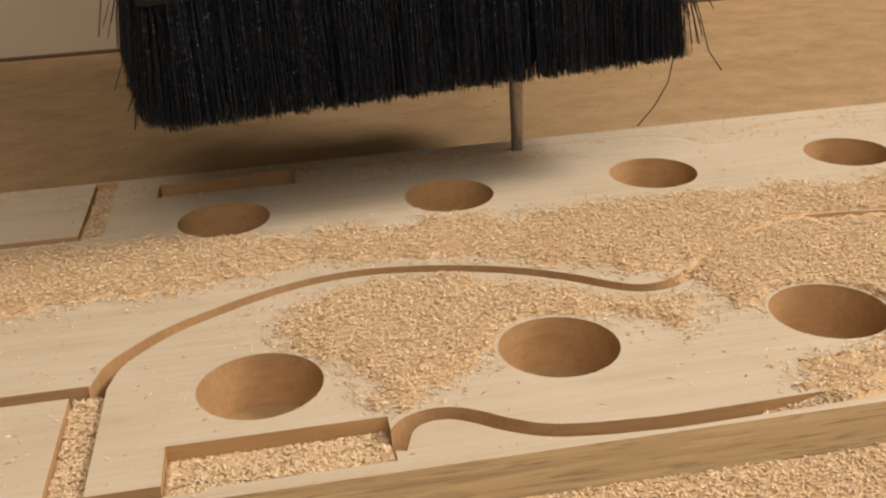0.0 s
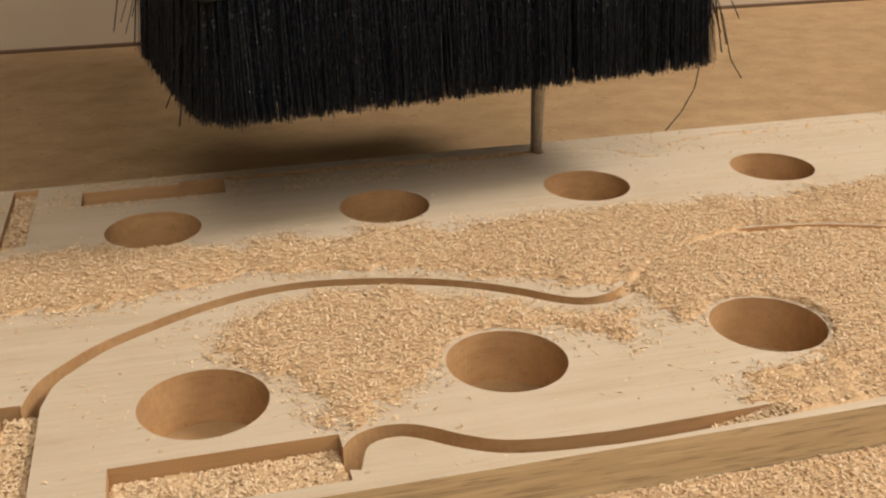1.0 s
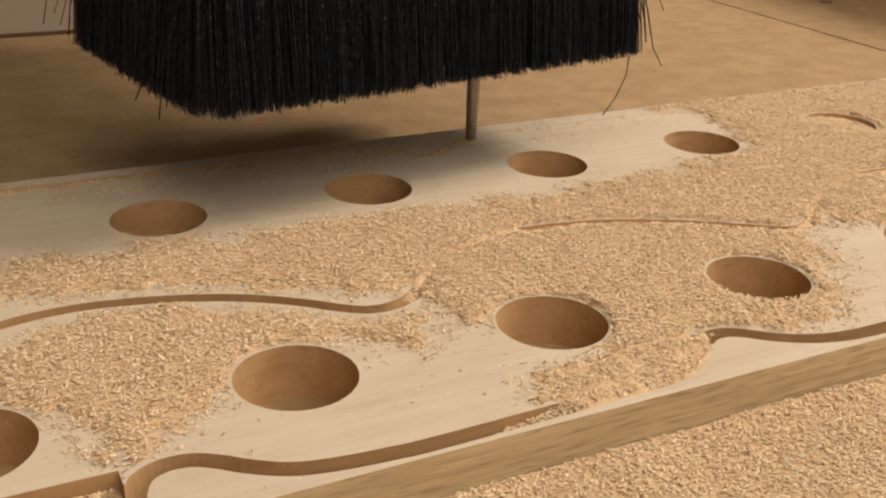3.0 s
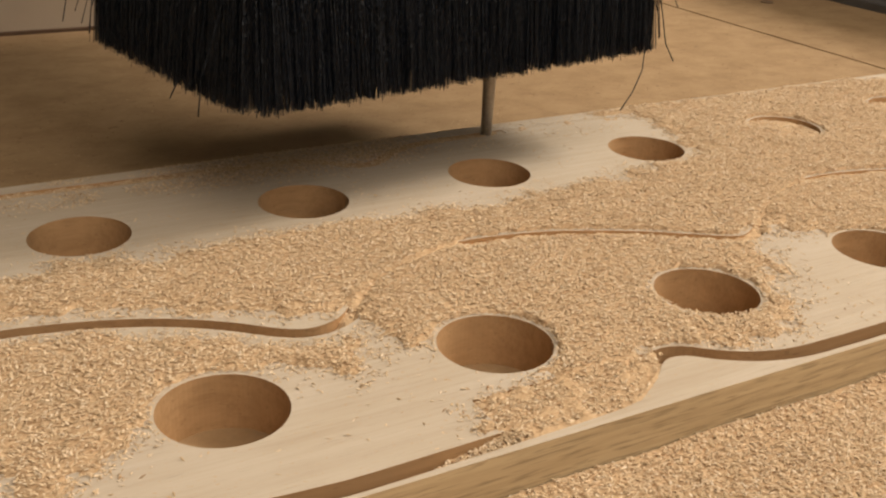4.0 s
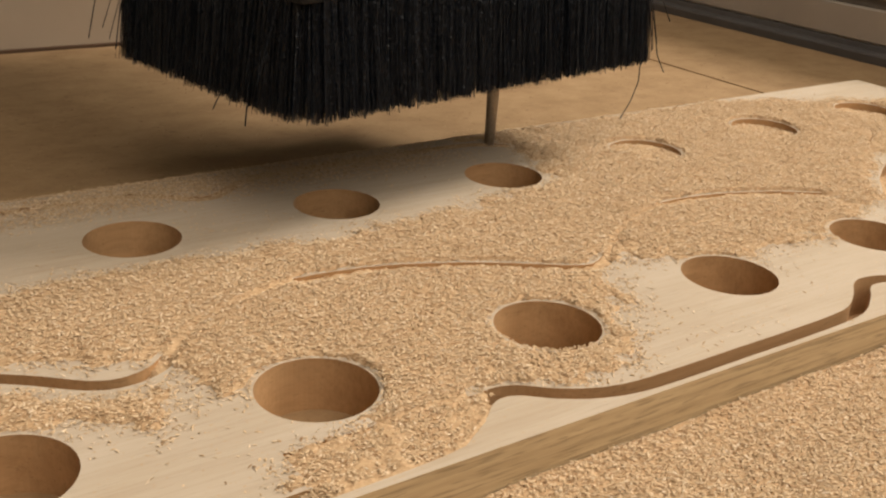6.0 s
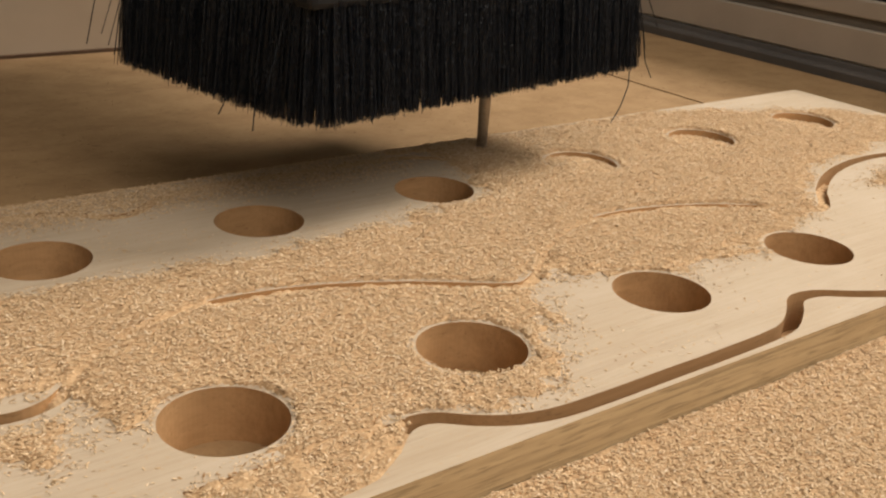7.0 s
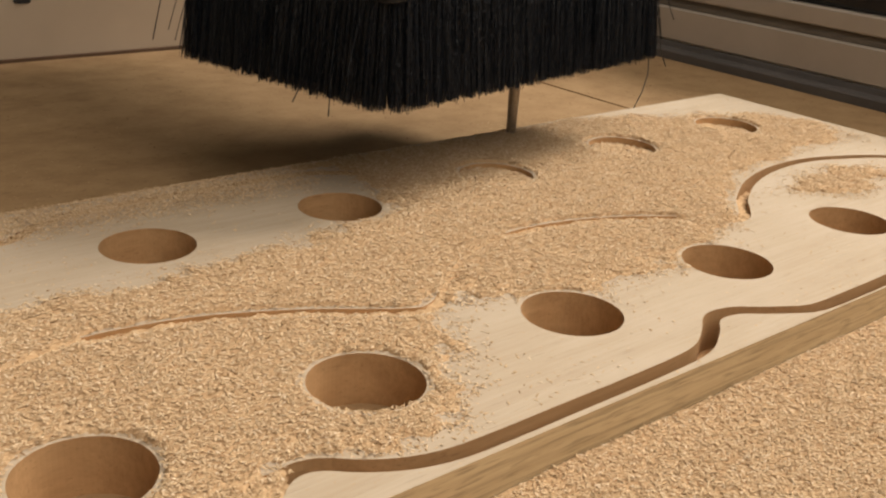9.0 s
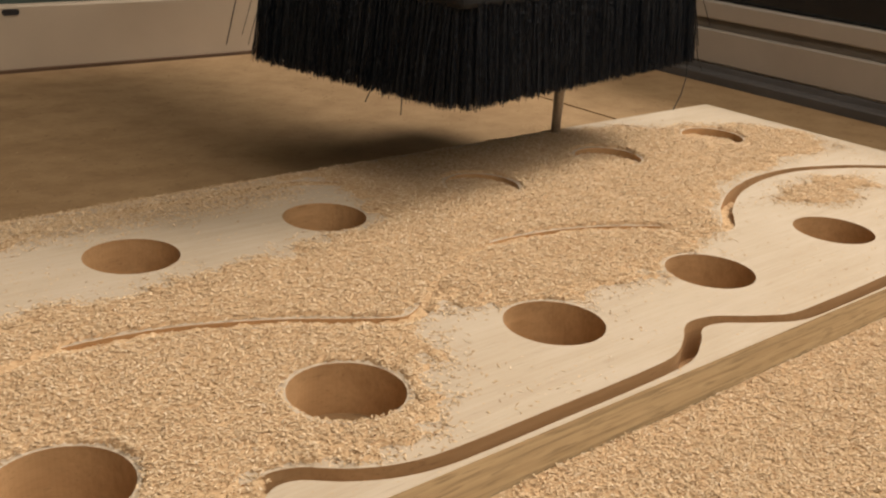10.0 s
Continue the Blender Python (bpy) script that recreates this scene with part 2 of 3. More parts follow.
# ---- workpiece ----
def workpiece():
    from mathutils import geometry
    loops = [rectangle(X0, X1, Y0, Y1)] + GROOVES
    loops += [[(cx + R_HOLE * math.cos(math.tau * k / 72), cy + R_HOLE * math.sin(math.tau * k / 72)) for k in range(72)] for cx, cy in HOLES]
    pts, edges = [], []
    for loop in loops:
        s = len(pts)
        pts += [Vector(p) for p in loop]
        edges += [(s + k, s + (k + 1) % len(loop)) for k in range(len(loop))]
    vs, _, tris, *_ = geometry.delaunay_2d_cdt(pts, edges, [], 0, 1e-6)
    P = np.array([tuple(v) for v in vs])
    T = np.array([tuple(f) for f in tris])
    c = P[T].mean(1)
    level = np.zeros(len(T))
    for g in GROOVES:
        level[inside(c[:, 0], c[:, 1], g)] = -DEPTH
    for cx, cy in HOLES:
        level[np.hypot(c[:, 0] - cx, c[:, 1] - cy) < R_HOLE * 0.9995] = -THICK
    level[~inside(c[:, 0], c[:, 1], loops[0])] = -9
    sides = {}
    for n, (f, z) in enumerate(zip(T, level)):
        if z > -9:
            for k in range(3):
                sides.setdefault(frozenset((int(f[k]), int(f[(k + 1) % 3]))), []).append((int(f[k]), int(f[(k + 1) % 3]), z, n))
    # pieces of standing wood between the grooves, found by flooding; the groove floors belong to the stock
    near = {}
    for pair in sides.values():
        if len(pair) == 2 and pair[0][2] == 0 and pair[1][2] == 0:
            near.setdefault(pair[0][3], []).append(pair[1][3])
            near.setdefault(pair[1][3], []).append(pair[0][3])
    piece = {}
    for n in np.flatnonzero(level == 0):
        if int(n) in piece:
            continue
        mark, todo = int(n), [int(n)]
        piece[mark] = mark
        while todo:
            for q in near.get(todo.pop(), ()):
                if q not in piece:
                    piece[q] = mark
                    todo.append(q)
    area = {}
    for n, mark in piece.items():
        a, b, d = P[T[n]]
        area[mark] = area.get(mark, 0) + abs((b[0] - a[0]) * (d[1] - a[1]) - (b[1] - a[1]) * (d[0] - a[0])) / 2
    order = sorted(area, key=area.get, reverse=True)
    thing = tagged(empty("workpiece"), "pale pine board with drilled round holes and milled curved grooves", "wooden board")
    kinds = [("rear_stock", "plain part of the pine board with the back row of holes"), ("shaped_blank", "curved blank outlined by grooves, with the front row of holes"), ("front_offcut", "narrow wavy offcut along the sawn edge")]
    for which in range(3):
        marks = {order[which]} if which else {m for m in order if m not in order[1:3]}
        verts, faces, mats, seen = [], [], [], {}

        def vert(i, z):
            if (i, z) not in seen:
                seen[i, z] = len(verts)
                verts.append((P[i][0], P[i][1], z))
            return seen[i, z]

        def mine(n):
            return piece[n] in marks if n in piece else which == 0

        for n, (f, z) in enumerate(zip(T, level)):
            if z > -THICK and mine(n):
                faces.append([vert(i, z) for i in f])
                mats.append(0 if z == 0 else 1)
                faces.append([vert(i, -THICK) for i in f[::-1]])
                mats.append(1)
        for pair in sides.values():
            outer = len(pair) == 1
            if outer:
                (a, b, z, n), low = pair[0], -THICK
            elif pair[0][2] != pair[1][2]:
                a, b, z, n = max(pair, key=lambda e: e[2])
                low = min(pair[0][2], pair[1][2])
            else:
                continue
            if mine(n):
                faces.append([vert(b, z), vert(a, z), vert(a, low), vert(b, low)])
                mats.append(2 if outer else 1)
        tagged(mesh_object(kinds[which][0], verts, faces, [WOOD, SHADED_CUT_WOOD, EDGE_WOOD], thing, mats), kinds[which][1])


workpiece()


# ---- machine table ----
def machine_table():
    left = part("table_panel", box(-1.2, 0.7500, -0.9, 0.6065, -0.040, -THICK, 0.0006), TABLE)
    right = part("table_panel", box(0.7530, 0.9475, -0.9, 0.6065, -0.040, -THICK, 0.0006), TABLE)
    for ob in (left, right):
        tagged(ob, "dusty brown fibreboard table panel under the workpiece", "table panel", "machine table panels")
    # raised brown disc with a rim, standing for a dark drilled fixing hole
    bm = bmesh.new()
    bmesh.ops.create_cone(bm, cap_ends=True, segments=28, radius1=0.007, radius2=0.006, depth=0.0012, matrix=Matrix.Translation((0.868, 0.529, -THICK + 0.0006)))
    tagged(part("hole_disc", bm, plain("hole_brown", (0.16, 0.09, 0.045), 0.6)), "small brown round disc standing for a dark drilled hole in the table", "bolt cap")


def profile_rail(name, outline, mats, start, end, along, label):
    """A long extrusion: outline of (offset, height, material) corners, run along an axis."""
    n = len(outline)
    verts, faces, index = [], [], []
    for s in (start, end):
        for o, z, _ in outline:
            verts.append((o, s, z) if along == "y" else (s, o, z))
    for k in range(n):
        faces.append([k, (k + 1) % n, n + (k + 1) % n, n + k])
        index.append(outline[k][2])
    faces += [list(range(n)), list(range(n, 2 * n))[::-1]]
    index += [0, 0]
    ob = mesh_object(name, verts, faces, mats, index=index)
    bm = bmesh.new()
    bm.from_mesh(ob.data)
    bmesh.ops.recalc_face_normals(bm, faces=bm.faces)
    bm.to_mesh(ob.data)
    bm.free()
    return tagged(ob, label, "machine rail")


machine_table()
tagged(part("machine_base", box(-1.2, 1.05, -0.9, 0.70, -0.90, -0.0402, 0.005), plain("base_paint", (0.2, 0.19, 0.18), 0.6)), "grey painted machine base under the table panels", "machine base")
side_rail = tagged(empty("side_rail"), "grey metal side rail with recessed slot and dark foot ledge", "machine rail")
for name, outline, mat, label in (
        ("foot_ledge", [(0.9490, -0.040, 0), (0.9490, -0.0135, 0), (0.9500, -0.0122, 0), (0.9605, -0.0112, 0), (0.9615, -0.0066, 0), (0.9660, -0.0060, 0), (0.9660, -0.040, 0)], DARK, "dark foot strip on the table"),
        ("rail_body", [(0.9662, -0.040, 0), (0.9662, -0.0052, 0), (0.9635, -0.0040, 0), (0.9635, 0.0248, 0), (0.9650, 0.0262, 0), (0.9720, 0.0262, 0), (0.9720, 0.0355, 0), (0.9650, 0.0355, 0), (0.9640, 0.0368, 0), (0.9640, 0.0505, 0), (0.9655, 0.0520, 0), (1.02, 0.0520, 0), (1.02, -0.040, 0)], GREY, ""),
        ("slot_strip", [(0.9675, 0.0264, 0), (0.9675, 0.0300, 0), (0.9695, 0.0350, 0), (0.9718, 0.0353, 0), (0.9718, 0.0264, 0)], plain("brown_slot_strip", (0.17, 0.145, 0.12), 0.5), "dark strip inside the slot")):
    piece = profile_rail(name, outline, [mat], -0.9, 0.70, "y", label)
    del piece["category"]
    piece.parent = side_rail
back_rail = profile_rail("back_rail", [(0.6140, -0.040, 0), (0.6140, 0.0305, 0), (0.6155, 0.0320, 0), (0.624, 0.0320, 0), (0.624, -0.040, 0)], [CREAM], -1.2, 0.9440, "x",
                         "cream painted metal rail along the back of the table")
# dark strip put where the gap between table and rail lies in shade
part("gap_shade_strip", box(-1.2, 0.944, 0.6098, 0.6139, -0.030, -0.0188), plain("gap_shade_brown", (0.13, 0.07, 0.035), 0.7), back_rail, "thin dark brown strip standing for the shaded gap along the table edge")
# black solid set into the rail, standing for the dark inside an oval hole
bm = bmesh.new()
rim = [(math.copysign(0.0045, math.cos(a)) + 0.0024 * math.cos(a), 0.0024 * math.sin(a)) for a in [math.tau * (k + 0.5) / 28 for k in range(28)]]
front = [bm.verts.new((x, -0.0006, z)) for x, z in rim]
rear = [bm.verts.new((x, 0.0040, z)) for x, z in rim]
bm.faces.new(front)
bm.faces.new(rear)
for k in range(28):
    bm.faces.new((front[k], front[(k + 1) % 28], rear[(k + 1) % 28], rear[k]))
slot = part("slot", bm, BLACK, back_rail, "black oval solid standing for the dark inside of a slot")
slot.matrix_world = pose(0.403, 0.6138, 0.0270)
side_beam = part("side_beam", box(0.970, 1.06, -0.9, 0.70, 0.0522, 0.22, 0.004), plain("black_gloss", (0.012, 0.012, 0.014), 0.22))
tagged(side_beam, "glossy black machine beam resting on the grey side rail", "machine beam")
cover = part("rear_cover", box(-1.2, 0.94, 0.6245, 0.64, -0.04, 0.5, 0.004), TEAL)
tagged(cover, "dark teal sheet metal cover behind the back rail", "machine cover")


# ---- router head with its brush ----
def bristles(parent):
    """Skirt of black bristles round a slightly turned rectangle."""
    rng = np.random.default_rng(3)
    verts, faces = [], []
    w, d, rc = BRUSH_W, BRUSH_D, 0.012
    straight = [(w - 2 * rc, (rc, 0), (1, 0), (0, -1)), (d - 2 * rc, (w, rc), (0, 1), (1, 0)), (w - 2 * rc, (w - rc, d), (-1, 0), (0, 1)), (d - 2 * rc, (0, d - rc), (0, -1), (-1, 0))]
    corners = [(w - rc, rc, -90), (w - rc, d - rc, 0), (rc, d - rc, 90), (rc, rc, 180)]
    run = []
    for (length, p, u, n), (cx, cy, a0) in zip(straight, corners):
        run.append((length, "s", p, u, n))
        run.append((math.pi / 2 * rc, "c", (cx, cy), a0, None))
    total = sum(r[0] for r in run)
    count = 22000
    for k in range(count):
        s = rng.uniform(0, total)
        for length, sort, p, u, n in run:
            if s < length:
                break
            s -= length
        if sort == "s":
            x, y, nx, ny = p[0] + u[0] * s, p[1] + u[1] * s, n[0], n[1]
        else:
            a = radians(u) + s / rc
            nx, ny = math.cos(a), math.sin(a)
            x, y = p[0] + rc * nx, p[1] + rc * ny
        layer = rng.uniform(0, 0.009)
        x, y = x - nx * layer, y - ny * layer
        # tufts lean together, single hairs a little on their own
        tuft = math.sin(43 * (x + y) * 9) + math.sin(171 * (x - y) * 3 + 1)
        splay = 0.0035 + 0.0025 * (1 - layer / 0.009) + rng.normal(0, 0.0012)
        tx, ty = -ny, nx
        side = 0.0009 * tuft + rng.normal(0, 0.0012)
        z_top, z_low = 0.106, rng.normal(0.0004, 0.0006) + 0.0005 * tuft + (rng.uniform(0, 0.004) if rng.uniform() < 0.12 else 0.0)
        r = rng.uniform(0.00010, 0.00022)
        base = len(verts)
        for f, wd in ((0.0, 1.0), (0.55, 1.0), (1.0, 0.75)):
            z = z_top + (z_low - z_top) * f
            px, py = x + nx * splay * f * f + tx * side * f * f, y + ny * splay * f * f + ty * side * f * f
            for q in range(3):
                a = q * math.tau / 3 + k
                verts.append((px + r * wd * math.cos(a), py + r * wd * math.sin(a), z))
        for seg in (0, 3):
            for q in range(3):
                a, b = base + seg + q, base + seg + (q + 1) % 3
                faces.append((a, b, b + 3, a + 3))
        faces.append((base + 6, base + 7, base + 8))
    ob = mesh_object("bristles", verts, faces, [BRISTLE], parent)
    return tagged(ob, "dense black nylon bristles, slightly splayed")


def hair(parent, points, r=0.0003):
    """One stray bristle through the given places."""
    cu = bpy.data.curves.new("stray_bristle", "CURVE")
    cu.dimensions, cu.bevel_depth, cu.bevel_resolution = "3D", r, 1
    sp = cu.splines.new("POLY")
    sp.points.add(len(points) - 1)
    for p, q in zip(sp.points, points):
        p.co = (*q, 1)
    cu.materials.append(BRISTLE)
    dep = new("stray_bristle", cu)
    me = bpy.data.meshes.new_from_object(dep)
    bpy.data.objects.remove(dep)
    ob = new("stray_bristle", me)
    ob.parent = parent
    return ob


BRUSH_W, BRUSH_D, BRUSH_TURN = 0.236, 0.150, 9.0
BRUSH_Z = 0.0540
head = empty("router_head")
tagged(head, "router head with a black brush skirt and a thin steel cutter", "router head")


def router_head():
    place = pose(-0.166, 0.1180 - MILL_Y, BRUSH_Z, 0, 0, BRUSH_TURN)
    skirt = bristles(head)
    skirt.matrix_local = place
    core = part("brush_core", box(0.005, BRUSH_W - 0.005, 0.005, BRUSH_D - 0.005, 0.004, 0.10, 0.004), BRISTLE, head)
    core.matrix_local = place
    clamp = part("brush_clamp", box(-0.002, BRUSH_W + 0.002, -0.002, BRUSH_D + 0.002, 0.0480, 0.085, 0.003), plain("dark_clamp", (0.012, 0.012, 0.013), 0.6, 0.0, 0.2, 40, 0.2), head, "dark plastic clamp frame above the bristles")
    clamp.matrix_local = place
    # the shoe's plate and the spindle above it, unseen and added for their shadow
    plate = part("shoe_plate", box(-0.006, BRUSH_W + 0.006, -0.006, BRUSH_D + 0.006, 0.0852, 0.105, 0.003), BLACK, head)
    plate.matrix_local = place
    bm = bmesh.new()
    bmesh.ops.create_cone(bm, cap_ends=True, segments=48, radius1=0.045, radius2=0.045, depth=0.25, matrix=Matrix.Translation((0, 0, 0.285)))
    part("spindle", bm, plain("spindle_metal", (0.3, 0.3, 0.3), 0.4, 0.7), head, "grey metal spindle housing")
    # block out of view, sized so that its shadow darkens the table
    part("unseen_carriage", box(-0.14, 0.07, 0.046, 0.33, 0.17, 0.64, 0.006), BLACK, head)
    # cutter: shank, tapered shoulder and fluted end
    bm = bmesh.new()
    rings = []
    for z, r in ((0.09, 0.0041), (0.050, 0.0040), (0.034, 0.0036), (0.012, 0.0031), (-0.0118, 0.0029)):
        rings.append([bm.verts.new((r * math.cos(a * math.tau / 24), r * math.sin(a * math.tau / 24), z)) for a in range(24)])
    for a, b in zip(rings, rings[1:]):
        for k in range(24):
            bm.faces.new((a[k], a[(k + 1) % 24], b[(k + 1) % 24], b[k])).smooth = True
    bm.faces.new(rings[-1])
    part("cutter", bm, STEEL, head, "thin steel router bit, dusty")
    # stray bristles at the corners
    w, d = BRUSH_W, BRUSH_D
    for pts in ([(w - 0.004, 0.003, 0.02), (w - 0.004, 0.000, 0.002), (w - 0.009, -0.004, -0.010), (w - 0.017, -0.006, -0.020), (w - 0.026, -0.007, -0.028)],
                [(w, 0.010, 0.05), (w + 0.010, 0.004, 0.02), (w + 0.016, 0.003, 0.000), (w + 0.023, 0.002, -0.010)],
                [(w, 0.016, 0.05), (w + 0.008, 0.010, 0.02), (w + 0.010, 0.008, 0.003)],
                [(w, 0.006, 0.05), (w + 0.006, 0.002, 0.025), (w + 0.011, 0.001, 0.008)],
                [(w, 0.020, 0.05), (w + 0.011, 0.018, 0.03), (w + 0.019, 0.016, 0.010)],
                [(0, d, 0.06), (-0.010, d + 0.004, 0.035), (-0.016, d + 0.006, 0.008)],
                [(0, d - 0.01, 0.05), (-0.006, d - 0.008, 0.02), (-0.008, d - 0.006, 0.004)],
                [(0.0, 0.03, 0.03), (-0.006, 0.03, 0.008), (-0.009, 0.028, -0.007)],
                [(0.0, 0.05, 0.03), (-0.005, 0.05, 0.006), (-0.010, 0.052, -0.005)]):
        hair(head, pts).matrix_local = place
    # fans of splayed bristles at the outer corners
    rng = random.Random(12)
    for x, out, count in ((w, 1, 12), (0.0, -1, 6)):
        for k in range(count):
            y, reach, low = rng.uniform(0.0, 0.035), rng.uniform(0.005, 0.015), rng.uniform(0.002 if out > 0 else 0.009, 0.022)
            y = d - y if out < 0 and k < 4 else y
            hair(head, [(x - out * 0.003, y, 0.055), (x + out * reach * 0.35, y - 0.002, 0.5 * (0.055 + low)), (x + out * reach, y - rng.uniform(0.0, 0.006), low)], rng.uniform(0.00018, 0.00028)).matrix_local = place


router_head()

# ---- loose chips ----
MAIN_BED = [(-0.28, 0.140), (-0.075, 0.136), (0.016, 0.124), (0.064, 0.118), (0.114, 0.117), (0.167, 0.118), (0.221, 0.114), (0.279, 0.114), (0.334, 0.120), (0.374, 0.119), (0.416, 0.139), (0.428, 0.19),
          (0.40, 0.2155), (0.62, 0.2155), (0.68, 0.195), (0.76, 0.165), (0.775, 0.12), (0.76, 0.09), (0.70, 0.090), (0.65, 0.088), (0.60, 0.072), (0.565, 0.043), (0.545, 0.030), (0.469, 0.010), (0.409, 0.013), (0.384, 0.023), (0.373, 0.030), (0.375, 0.046), (0.362, 0.040),
          (0.350, 0.029), (0.348, 0.021), (0.338, 0.006), (0.322, -0.018), (0.312, -0.033), (0.292, -0.042), (0.262, -0.031), (0.247, -0.026), (0.236, -0.036), (0.216, -0.050), (0.165, -0.050), (0.163, -0.044), (0.175, -0.032),
          (0.203, -0.026), (0.185, 0.006), (0.172, 0.015), (0.165, 0.03), (0.158, 0.045), (0.135, 0.047), (0.10, 0.073), (0.058, 0.086), (0.014, 0.087), (-0.029, 0.080), (-0.068, 0.076), (-0.28, 0.07)]
FRONT_BED = [(0.008, 0.057), (0.046, 0.067), (0.075, 0.062), (0.132, 0.029), (0.152, 0.022), (0.146, 0.006), (0.108, 0.018), (0.078, 0.001), (0.055, -0.022), (0.040, -0.027), (0.036, -0.002), (0.010, 0.030)]
RIGHT_BED = [(0.625, 0.045), (0.66, 0.058), (0.70, 0.055), (0.72, 0.045), (0.70, 0.030), (0.65, 0.028)]
DENSE = (MAIN_BED, FRONT_BED, RIGHT_BED)


def density(x, y, spread=0.020):
    """How thickly chips lie on the board: 0 bare, 1 heaped."""
    best = np.full(np.shape(x), -1.0)
    for poly in DENSE:
        sd = polygon_distance(x, y, poly)
        sd = np.where(inside(x, y, poly), sd, -sd)
        best = np.maximum(best, sd)
    best = best + 0.006 * value_noise(x, y, 0.018, 5) + 0.005 * value_noise(x, y, 0.006, 6) + 0.003 * value_noise(x, y, 0.0025, 8)
    return np.clip(0.5 + best / spread, 0, 1)


def clearance(x, y):
    """Distance to the nearest cut edge of the board; negative inside a cut."""
    best = np.full(np.shape(x), 9.0)
    for cx, cy in HOLES:
        best = np.minimum(best, np.hypot(x - cx, y - cy) - R_HOLE)
    for g in GROOVES:
        sd = polygon_distance(x, y, g)
        best = np.minimum(best, np.where(inside(x, y, g), -sd, sd))
    return best


def heap(name, x0, x1, y0, y1, step, height, mat, label, tuck=None):
    """Sheet of heaped chips where height(x, y) is above zero."""
    nx, ny = int((x1 - x0) / step) + 1, int((y1 - y0) / step) + 1
    X, Y = np.meshgrid(np.linspace(x0, x1, nx), np.linspace(y0, y1, ny), indexing="ij")
    Z, keep = height(X, Y)
    ids = np.full(X.shape, -1)
    quad = keep[:-1, :-1] & keep[1:, :-1] & keep[1:, 1:] & keep[:-1, 1:]
    used = np.zeros(X.shape, bool)
    for a, b in ((0, 0), (1, 0), (1, 1), (0, 1)):
        used[a:nx - 1 + a, b:ny - 1 + b] |= quad
    ids[used] = np.arange(used.sum())
    if tuck is not None:
        # the outermost ring dips under the surface it lies on
        full = np.zeros(X.shape, int)
        for a, b in ((0, 0), (1, 0), (1, 1), (0, 1)):
            full[a:nx - 1 + a, b:ny - 1 + b] += quad
        Z = np.where(full < 4, np.minimum(Z, tuck), Z)
    verts = np.stack([X[used], Y[used], Z[used]], 1)
    q = np.stack([ids[:-1, :-1][quad], ids[1:, :-1][quad], ids[1:, 1:][quad], ids[:-1, 1:][quad]], 1)
    ob = mesh_object(name, verts.tolist(), q.tolist(), [mat], smooth=True)
    return tagged(ob, label, "wood chips", kind="stuff")


OFFCUT = [(0.145, -0.0595), (0.145, -0.0545), (0.212, -0.0532), (0.222, -0.0517), (0.235, -0.0437), (0.243, -0.0357), (0.25, -0.0338), (0.26, -0.0395), (0.28, -0.0500), (0.28, -0.0595)]


def open_clearance(x, y):
    """Like clearance, but chips lie right across the second notch and the groove that leads into it."""
    best = np.full(np.shape(x), 9.0)
    for cx, cy in HOLES:
        best = np.minimum(best, np.hypot(x - cx, y - cy) - R_HOLE)
    for g in GROOVES:
        if g is SLOT:
            continue
        sd = polygon_distance(x, y, g)
        sd = np.where(inside(x, y, g), -sd, sd)
        if g is GROOVES[-1]:
            sd = np.where(x > 0.395, 9.0, sd)
        if g is GROOVES[1]:
            sd = np.where((x > 0.170) & (x < 0.247), 9.0, sd)
        best = np.minimum(best, sd)
    sd = polygon_distance(x, y, OFFCUT)
    return np.minimum(best, np.where(inside(x, y, OFFCUT), -sd, sd))


def buried(x, y):
    """Grooves that chips have filled: how deep the dent over them is, from 0 to 1."""
    g = polygon_distance(x, y, [tuple(p) for p in BACK_LINE], closed=False)
    a = np.exp(-(g / 0.0019) ** 2) * np.interp(x, [0.150, 0.165, 0.19, 0.23, 0.33, 0.352, 0.37, 0.40, 0.45, 0.52, 0.535, 0.556], [0.9, 0.5, 0.35, 0.9, 1.15, 1.0, 0.35, 0.3, 0.8, 1.0, 0.3, 0.2])
    zone_a = (((x > 0.159) & (x < 0.232)) | ((x > 0.362) & (x < 0.436)) | ((x > 0.528) & (x < 0.558))) & (g < 0.0055)
    zone_b = inside(x, y, SLOT)
    return zone_a, a, zone_b


def board_heap(x, y):
    d, c = density(x, y), open_clearance(x, y)
    zone_a, dent, zone_b = buried(x, y)
    hole = np.full(np.shape(x), 9.0)
    for cx, cy in HOLES:
        hole = np.minimum(hole, np.hypot(x - cx, y - cy) - R_HOLE)
    c = np.where(zone_a, np.minimum(hole, 0.004), c)
    d = np.where(zone_a | zone_b, np.maximum(d, 0.75), d)
    rough = 0.00018 * value_noise(x, y, 0.0032, 1) + 0.0004 * value_noise(x, y, 0.012, 2)
    ragged = 0.0007 + 0.0010 * value_noise(x, y, 0.005, 41) + 0.0006 * value_noise(x, y, 0.002, 42)
    z = -0.0009 + d * (0.0023 + rough) - np.where(zone_a, 0.0027 * dent, 0) - np.where(zone_b, 0.0012, 0)
    # the layer thins out to nothing at its edges
    rim = np.clip((c - ragged) / 0.0014, 0, 1) * np.clip((d - 0.42) / 0.1, 0, 1) * np.clip((Y1 - y) / 0.003, 0, 1)
    rim = np.where(zone_a, np.clip((x - 0.159) / 0.006, 0, 1), rim)
    z = rim * z - (1 - rim) * np.where(zone_a, 0.0030, 0.0005)
    return z, (d > 0.42) & (c > ragged) & (y < Y1 - 0.0005) & (x < X1 - 0.001) & (y > Y0 + 0.001)


